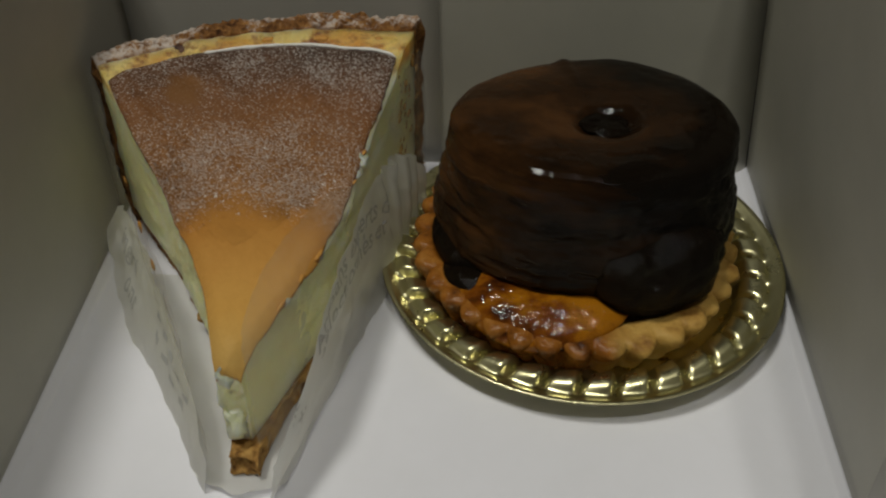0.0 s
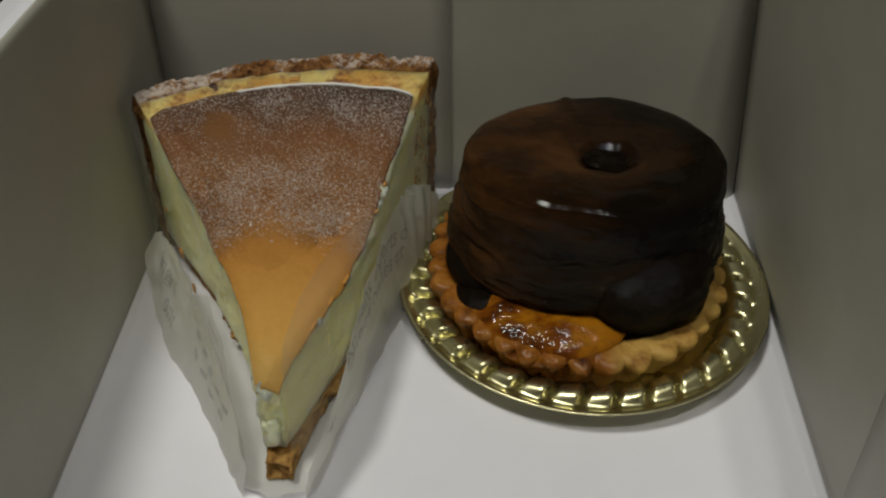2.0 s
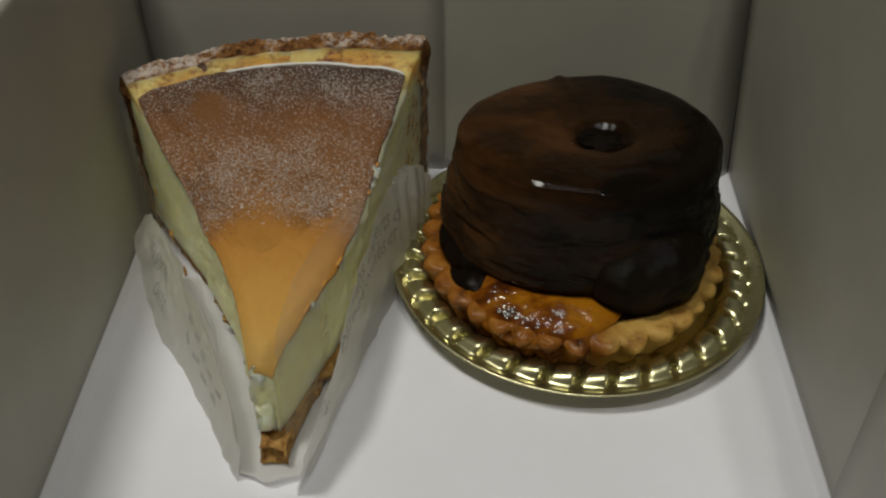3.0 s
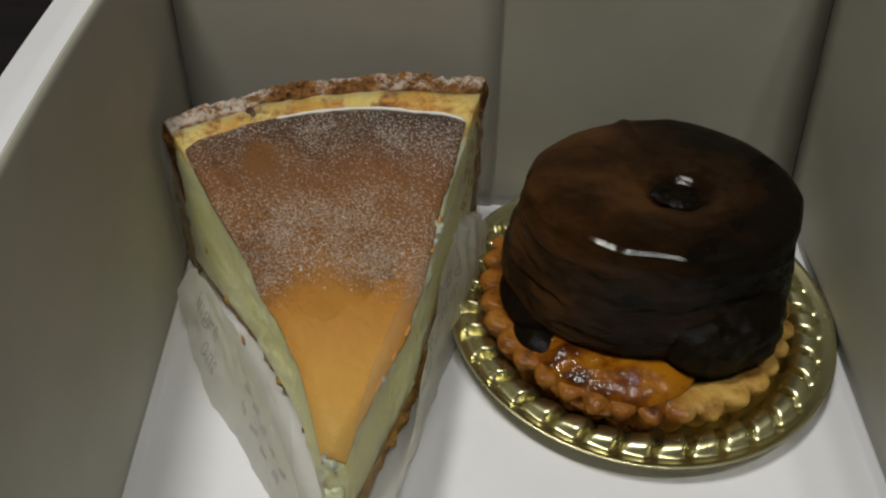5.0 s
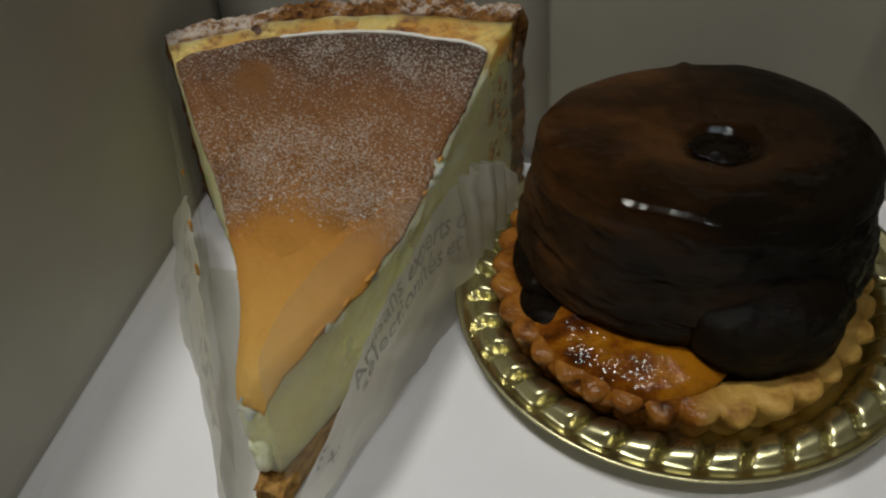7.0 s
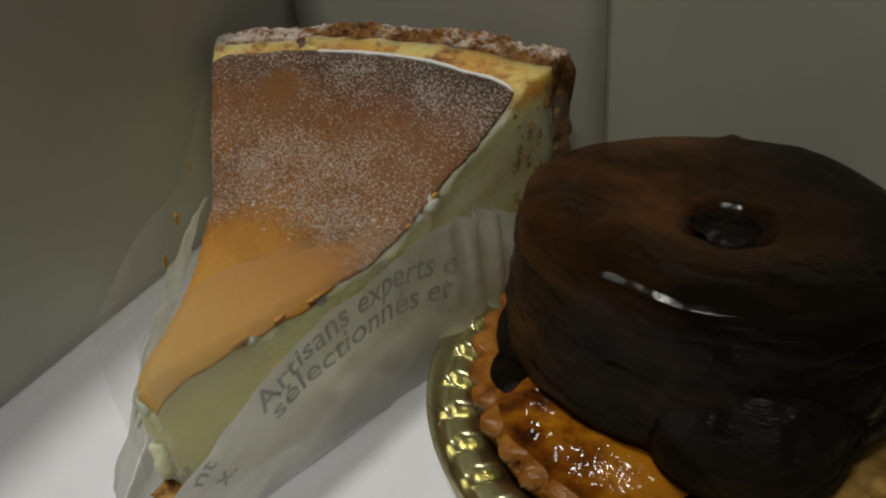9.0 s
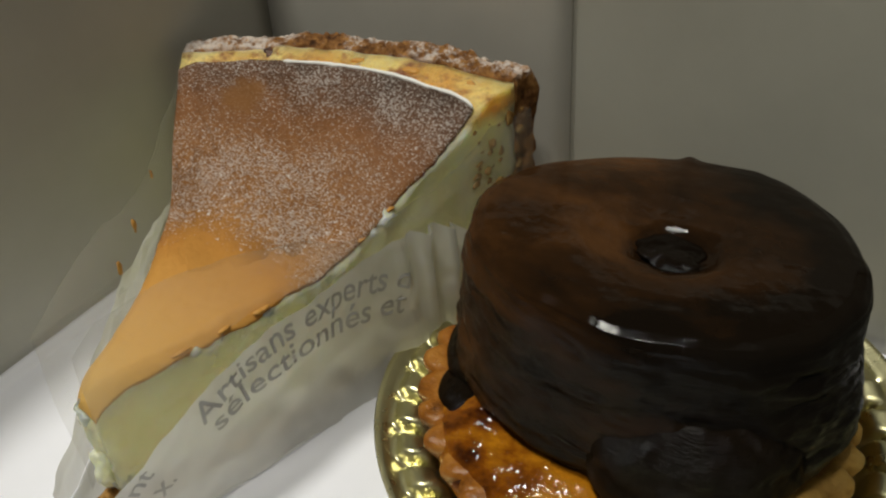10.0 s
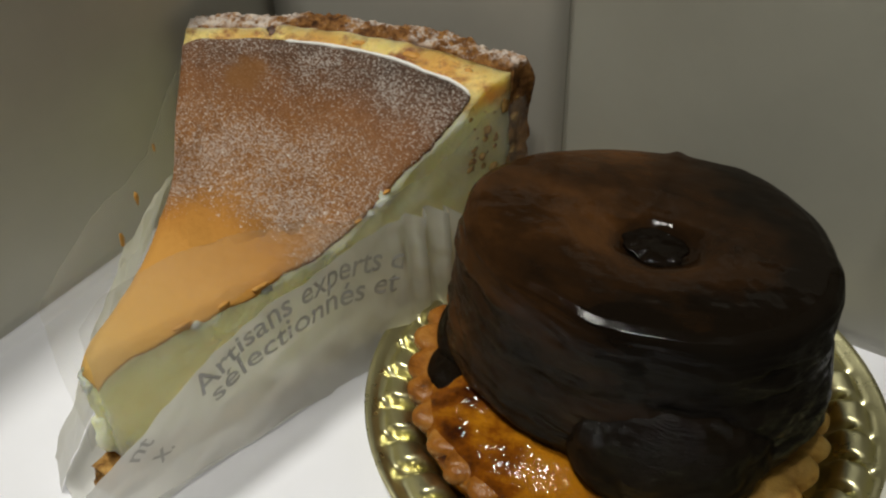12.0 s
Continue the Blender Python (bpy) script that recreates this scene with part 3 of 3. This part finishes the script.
def base_crust():
    tl, tr = Vector((-0.0474, 0.1128)), Vector((-0.0404, 0.1122))

    def pt(u, v):
        p = cake_pt(u, v).lerp(tl * (1 - v) + tr * v, max(0.0, 1 - u / 0.13))
        p = p.lerp(outer_back(v), max(0.0, (u - 0.9) / 0.1) * min(1.0, 0.15 + 3 * v))
        return p + Vector((0.0014 - 0.0009 * v, 0))
    v, f = slab(pt, lambda a, b: 0.0060 + 0.0013 * wob((*pt(a, b), 0), 330), 0.0010, 110, 40, 9, 0.0021, 360, 4)
    as_object("base_crust", v, f, CRUMB, cake, "crumbly brown biscuit base")


def rim_crust():
    def pt(u, v):
        return inner_back(v) * (1 - u) + outer_back(v) * u

    def top(a, b):
        p = pt(a, b)
        z = 0.0466 + 0.0026 * math.sin(math.pi * min(1.0, b * 0.8 + 0.02)) ** 0.7 + 0.0014 * b
        return z - 0.0016 * (2 * a - 1) ** 6 + 0.0012 * wob((*p, 0), 90) + (0.0006 + 0.0008 * b) * wob((*p, 1), 310, 2) + (0.0004 + 0.0006 * b) * wob((*p, 1), 700) + 0.0005 * wob((*p, 1), 1300)
    v, f = slab(pt, top, 0.0010, 22, 170, 26, 0.0011, 330, 7)
    as_object("rim_crust", v, f, BISCUIT, cake, "browned biscuit rim dusted with sugar")


def skin_uv(a, b):
    left = -0.004 + 0.012 * wob((a * 5, 0, 3), 1.3)
    right = 0.990 + 0.014 * wob((a * 7, 2, 0), 2.2) + 0.006 * wob((a * 7, 2, 0), 9.0)
    return a * BACK, left + (right - left) * b


def skin_pt(a, b):
    return cake_pt(*skin_uv(a, b))


def skin_top(a, b):
    p = skin_pt(a, b)
    u, v = skin_uv(a, b)
    z = cake_top(u) - edge_drop(u, v) + 0.0005 * wob((*p, 0), 110) + 0.00018 * wob((*p, 0), 420)
    return z + 0.0006 * max(0.0, (a - 0.94) / 0.06)


def top_skin():
    v, f = slab(skin_pt, skin_top, lambda a, b: skin_top(a, b) - 0.0008, 110, 90, 3, 0.0004, 300, 2)
    as_object("top_skin", v, f, SKIN, cake, "baked skin, orange at the point and scorched brown at the rim, sugared", at=(-0.0443, 0.1170, 0.0285))


def tube(name, line, radius, material, parent, label="", sides=8):
    verts, faces = [], []
    for i, p in enumerate(line):
        p = Vector(p)
        t = (Vector(line[min(i + 1, len(line) - 1)]) - Vector(line[max(i - 1, 0)])).normalized()
        s = t.cross(Vector((0, 0, 1))).normalized()
        w = s.cross(t)
        r = radius * (1 + 0.5 * wob(p, 300)) * (0.3 if i in (0, len(line) - 1) else 1)
        for k in range(sides):
            an = 2 * math.pi * k / sides
            verts.append(tuple(p + s * r * math.cos(an) + w * r * math.sin(an)))
    n = len(line)
    faces = [(i * sides + k, i * sides + (k + 1) % sides, (i + 1) * sides + (k + 1) % sides, (i + 1) * sides + k) for i in range(n - 1) for k in range(sides)]
    faces += [tuple(range(sides)), tuple((n - 1) * sides + k for k in range(sides))]
    return as_object(name, verts, faces, material, parent, label)


filling()
base_crust()
rim_crust()
top_skin()
tube("sugar_edge", [(*skin_pt(1.0, 0.30 + 0.70 * k / 50), skin_top(1.0, 0.30 + 0.70 * k / 50) - 0.0002) for k in range(51)], 0.00042, SUGAR, cake, "white line of icing sugar")

lump("scorch_mark", (-0.0707, 0.1990, 0.0466), (0.0030, 0.0021, 0.0014), SCORCHED, cake, "nearly black scorched blister", rot=0.55, rough=0.55, freq=420, n=24)
lump("scorch_mark", (-0.0660, 0.2022, 0.0474), (0.0026, 0.0013, 0.0008), SCORCHED, cake, "dark brown scorched blister", rot=0.3, rough=0.55, freq=420, seed=5, n=20)
for mark_x, mark_y, mark_r in ((-0.0375, 0.2050, 0.0013), (-0.0240, 0.2052, 0.0012), (-0.0200, 0.2048, 0.0010), (-0.0500, 0.2035, 0.0011)):
    lump("toast_mark", (mark_x, mark_y, 0.0477), (mark_r * 1.3, mark_r * 0.8, 0.0007), SKIN_BIT, cake, "red-brown toasted spot", rot=0.3, rough=0.5, freq=600, seed=mark_x * 900, n=14)

# ---- the wrapper round the slice ----
wrapper = thing("cake_wrapper", (-0.045, 0.14, 0.0), "crinkled clear and frosted white film round the cheesecake, grey print", "wrapper")
RA, RB = Vector((-0.0430, 0.1130)), Vector((-0.0145, 0.2135))
LA, LB = Vector((-0.0475, 0.1130)), Vector((-0.0920, 0.1960))
RU, LU = (RB - RA).normalized(), (LB - LA).normalized()
RN, LN = Vector((RU.y, -RU.x)), Vector((-LU.y, LU.x))


def lerp_table(x, table):
    for (x0, y0), (x1, y1) in zip(table, table[1:]):
        if x <= x1:
            t = max(0.0, (x - x0) / (x1 - x0))
            t = t * t * (3 - 2 * t) * 0.5 + t * 0.5
            return y0 + (y1 - y0) * t
    return table[-1][1]


R_EDGE = [(-0.006, 0.0150), (-0.002, 0.0180), (0.0033, 0.0205), (0.010, 0.0255), (0.020, 0.0290), (0.030, 0.0310), (0.045, 0.0308), (0.058, 0.0312), (0.066, 0.0315), (0.074, 0.0300), (0.082, 0.0250), (0.090, 0.0150)]
R_LEAN = [(-0.006, 0.0130), (0.010, 0.0118), (0.030, 0.0080), (0.058, 0.0049), (0.100, 0.0047)]
R_TOP = [(-0.006, 0.0330), (-0.003, 0.0360), (0.001, 0.0400), (0.0083, 0.0455), (0.0195, 0.0465), (0.0306, 0.0445), (0.042, 0.0405), (0.055, 0.0345), (0.075, 0.0360), (0.104, 0.0460)]
L_EDGE = [(-0.004, 0.0105), (0.003, 0.0138), (0.012, 0.0185), (0.024, 0.0220), (0.040, 0.0245), (0.056, 0.0235), (0.068, 0.0205), (0.0726, 0.0178)]
L_TOP = [(-0.006, 0.030), (0.006, 0.0385), (0.020, 0.0400), (0.034, 0.0385), (0.044, 0.0345), (0.058, 0.0335), (0.075, 0.0390), (0.094, 0.0455)]


def right_film(s, z):
    """The printed band stands off the slice, a little more towards its point."""
    rise = min(1.15, z / 0.029)
    out = 0.0074 * (1 - rise) + lerp_table(s, R_LEAN) * rise
    p = RA + RU * s
    out += 0.0008 * wob((s, z, 0), 130, 3) + 0.0004 * wob((s, z, 0), 320, 1)
    out += 0.0023 * min(1.0, max(0.0, (s - 0.062) / 0.010)) * math.sin(s * 1100) * min(1, z / 0.02)
    return (p.x + RN.x * out, p.y + RN.y * out, z)


def left_film(s, z):
    low = max(0.0, 1 - z / 0.026)
    out = 0.0012 + (0.0045 + 0.0085 * max(0.0, s / 0.068) ** 2) * low ** 1.5
    p = LA + LU * s
    out += 0.0008 * wob((s, z, 4), 130, 3) + 0.0005 * wob((s, z, 4), 320, 1)
    return (p.x + LN.x * out, p.y + LN.y * out, z)


def clear_side(start, along, away, seed, flare):
    """Clear film that hugs a cut side and flares out before its point and leans in towards the back."""
    def at(s, z):
        p = start + along * s
        lean = lerp_table(s, [(0.0, flare), (0.030, flare * 0.6 - 0.04), (0.055, -0.25), (0.1, -0.25)])
        out = 0.0012 + lean * max(0.0, z - 0.036) + 0.0006 * wob((s, z, seed), 140, seed) + 0.0003 * wob((s, z, seed), 340, seed)
        return (p.x + away.x * out, p.y + away.y * out, z)
    return at


right_clear = clear_side(RA + Vector((0.0008, 0)), RU, RN, 2.0, 0.14)
left_clear = clear_side(LA + Vector((-0.0008, 0)), LU, LN, 5.0, -0.25)


def film_part(name, fn, s0, s1, low, high, material, label, nu=80, nv=26):
    def surf(a, b):
        s = s0 + (s1 - s0) * a
        z0, z1 = low(s), high(s)
        return fn(s, z0 + (z1 - z0) * b)
    v, f = sheet(surf, nu, nv)
    ob = as_object(name, v, f, material, wrapper, label)
    ob.visible_shadow = material is WHITE_FILM
    return ob


right_band = film_part("printed_band", right_film, -0.006, 0.089, lambda s: 0.0003, lambda s: lerp_table(s, R_EDGE) + 0.0005 * wob((s, 0, 0), 260), WHITE_FILM, "frosted white band with wavy edge")
film_part("clear_sheet", right_clear, 0.003, 0.103, lambda s: 0.0012, lambda s: lerp_table(s, R_TOP) + 0.0006 * wob((s, 0, 3), 200), CLEAR_FILM, "clear crinkled film")
left_band = film_part("printed_band", left_film, -0.003, 0.0726, lambda s: 0.0003 + 0.0110 * max(0.0, (s - 0.040) / 0.0326) ** 1.3, lambda s: lerp_table(s, L_EDGE) + 0.0005 * wob((s, 0, 0), 260), WHITE_FILM, "frosted white band with wavy edge")
film_part("clear_sheet", left_clear, 0.005, 0.093, lambda s: 0.0012, lambda s: lerp_table(s, L_TOP) + 0.0006 * wob((s, 0, 3), 200), CLEAR_LEFT, "clear crinkled film")


def under_film():
    """The part of the wrapper that lies under the slice and stands out before its point."""
    left_line = [(0.1076, -0.0462), (0.1092, -0.0502), (0.1119, -0.0532), (0.1233, -0.0588), (0.1365, -0.0640), (0.170, -0.0800)]
    right_line = [(0.1076, -0.0405), (0.1086, -0.0370), (0.1110, -0.0345), (0.1198, -0.0325), (0.150, -0.0250), (0.170, -0.0200)]

    def surf(a, b):
        y = 0.1076 + 0.0624 * a ** 1.6
        x = lerp_table(y, left_line) * (1 - b) + lerp_table(y, right_line) * b
        lip = max(0.0, 1 - (y - 0.1076) / 0.006)
        y -= 0.0012 * lip * math.sin(math.pi * b)
        return (x, y, 0.0006 + 0.0022 * lip ** 1.5 + 0.0005 * lip * wob((x, y, 0), 300))
    v, f = sheet(surf, 40, 40)
    as_object("bottom_sheet", v, f, WHITE_FILM, wrapper, "frosted film lying on the box bottom")


under_film()


def lettering(text, fn, base, size, shear=0.0, name="lettering", stretch=1.0, flip=False):
    """Flat print that follows the film. base(x) gives (s, z, tilt) of the writing line x metres along it."""
    cu = bpy.data.curves.new("print", "FONT")
    cu.body, cu.size, cu.resolution_u, cu.offset = text, 1.0, 3, 0.008
    tmp = bpy.data.objects.new("print", cu)
    scene.collection.objects.link(tmp)
    bpy.context.view_layer.update()
    me = bpy.data.meshes.new_from_object(tmp.evaluated_get(bpy.context.evaluated_depsgraph_get()))
    bpy.data.objects.remove(tmp)
    verts = []
    for q in me.vertices:
        x, y = q.co.x * size * stretch, q.co.y * size
        s, z, tilt = base(x)
        s2, z2 = s - y * math.sin(tilt) + shear * y, z + y * math.cos(tilt)
        p = Vector(fn(s2, max(0.0008, z2)))
        away = RN if fn is right_film else LN
        verts.append((p.x + away.x * 0.00015, p.y + away.y * 0.00015, p.z))
    faces = [tuple(p.vertices) for p in me.polygons]
    bpy.data.meshes.remove(me)
    return as_object(name, verts, faces, INK, right_band if fn is right_film else left_band, "grey printed words", smooth=False)


def arch(s0, z0, s1, z1, s2, z2):
    """A writing line through three places of the film."""
    def at(x):
        lo, hi = 0.0, 1.3
        for _ in range(24):
            t = 0.5 * (lo + hi)
            if (s2 - s0) * t < x:
                lo = t
            else:
                hi = t
        def zz(t):
            c = 2 * z1 - 0.5 * z0 - 0.5 * z2
            return z0 * (1 - t) ** 2 + 2 * c * t * (1 - t) + z2 * t * t
        s = s0 + (s2 - s0) * t
        slope = (zz(t + 0.01) - zz(t - 0.01)) / (0.02 * (s2 - s0))
        return s, zz(t), math.atan(slope)
    return at


lettering("Artisans experts d", right_film, arch(0.0172, 0.0213, 0.0450, 0.0258, 0.0735, 0.0158), 0.0074, stretch=0.86)
lettering("s\u00e9lectionn\u00e9s et", right_film, arch(0.0196, 0.0172, 0.0460, 0.0198, 0.0756, 0.0087), 0.0071, stretch=1.00)
lettering("nt", right_film, arch(0.0035, 0.0150, 0.0060, 0.0168, 0.0085, 0.0182), 0.0062, stretch=0.75)
lettering("x.", right_film, arch(0.0075, 0.0112, 0.0098, 0.0126, 0.0120, 0.0138), 0.0062, stretch=0.75)


def left_print(s, z):
    return left_film(0.0726 - s, z)


def left_words(text, s0, z0, size, stretch):
    cu_line = arch(s0, z0, s0 + 0.015, z0 - 0.002, s0 + 0.03, z0 - 0.005)
    return lettering(text, left_print, cu_line, size, stretch=stretch)


left_words("ingr\u00e9", 0.009, 0.0140, 0.0074, 0.85)
left_words("ons", 0.017, 0.0075, 0.0070, 0.85)


def print_bar(s0, s1, z0, z1):
    v, f = sheet(lambda a, b: tuple(Vector(left_film(s0 + (s1 - s0) * a, z0 + (z1 - z0) * b)) + Vector((LN.x, LN.y, 0)) * 0.00015), 6, 3)
    as_object("print_bar", v, f, INK, left_band, "unreadable grey print")


for bar in range(5):
    print_bar(0.034 - 0.0052 * bar, 0.031 - 0.0052 * bar, 0.0155 - 0.0009 * bar, 0.0172 - 0.0009 * bar)
for bar in range(4):
    print_bar(0.034 - 0.006 * bar, 0.0305 - 0.006 * bar, 0.0102 - 0.0009 * bar, 0.0118 - 0.0009 * bar)

for s, z, size in ((0.047, 0.0300, 0.0010), (0.037, 0.0270, 0.0010), (0.060, 0.033, 0.0006)):
    p = left_clear(s, z)
    lump("crumb", (p[0] + 0.0010, p[1], p[2]), (size * 0.4, size * 0.8, size * 1.7), SKIN_BIT, wrapper, "brown flake stuck to the film", rot=0.5, rough=0.6, freq=600, seed=s * 100, n=10)

# ---- ragged bits on the cut faces ----
bits = random.Random(4)
for k in range(44):
    u = bits.uniform(0.90, 1.03)
    x, y = cake_pt(u, 1.0)
    r = bits.uniform(0.0004, 0.0011)
    lump("crumb", (x - 0.0003 + 0.003 * max(0.0, u - 0.95), y, bits.uniform(0.018, 0.043)), (r * 0.5, r * bits.uniform(0.8, 1.6), r * bits.uniform(0.6, 1.4)), CRUMB, cake, "brown biscuit crumb", rough=0.75, freq=700, seed=k, n=12)
for u, size in ((0.665, 0.0023), (0.63, 0.0017), (0.37, 0.0015), (0.20, 0.0012)):
    x, y = cake_pt(u, 0.985)
    lump("curd_lump", (x - 0.0004, y, cake_top(u) - 0.0026), (size * 0.7, size * 1.3, size * 0.75), CUSTARD, cake, "torn lump of pale filling", rough=0.4, freq=420, seed=u * 9, n=22)
for k in range(6):
    u = bits.uniform(0.05, 0.75)
    x, y = cake_pt(u, 0.992)
    lump("skin_shred", (x, y, cake_top(u) - 0.0008), (0.0004, bits.uniform(0.0008, 0.0016), 0.0004), SKIN_BIT, cake, "torn brown edge of the baked skin", rot=-0.25, rough=0.6, freq=600, seed=k, n=12)
lump("curd_lump", (-0.0443, 0.1172, 0.0120), (0.0026, 0.0020, 0.0050), CUSTARD, cake, "torn lump of pale filling", rough=0.5, freq=330, seed=1, n=26)
lump("curd_lump", (-0.0450, 0.1188, 0.0185), (0.0024, 0.0018, 0.0045), CUSTARD, cake, "torn lump of pale filling", rough=0.5, freq=330, seed=2, n=26)
lump("curd_lump", (-0.0446, 0.1176, 0.0245), (0.0022, 0.0015, 0.0034), CUSTARD, cake, "torn lump of pale filling", rough=0.55, freq=360, seed=5, n=24)
lump("curd_lump", (-0.0432, 0.1186, 0.0090), (0.0022, 0.0018, 0.0026), CUSTARD, cake, "torn lump of pale filling", rough=0.6, freq=380, seed=7, n=24)
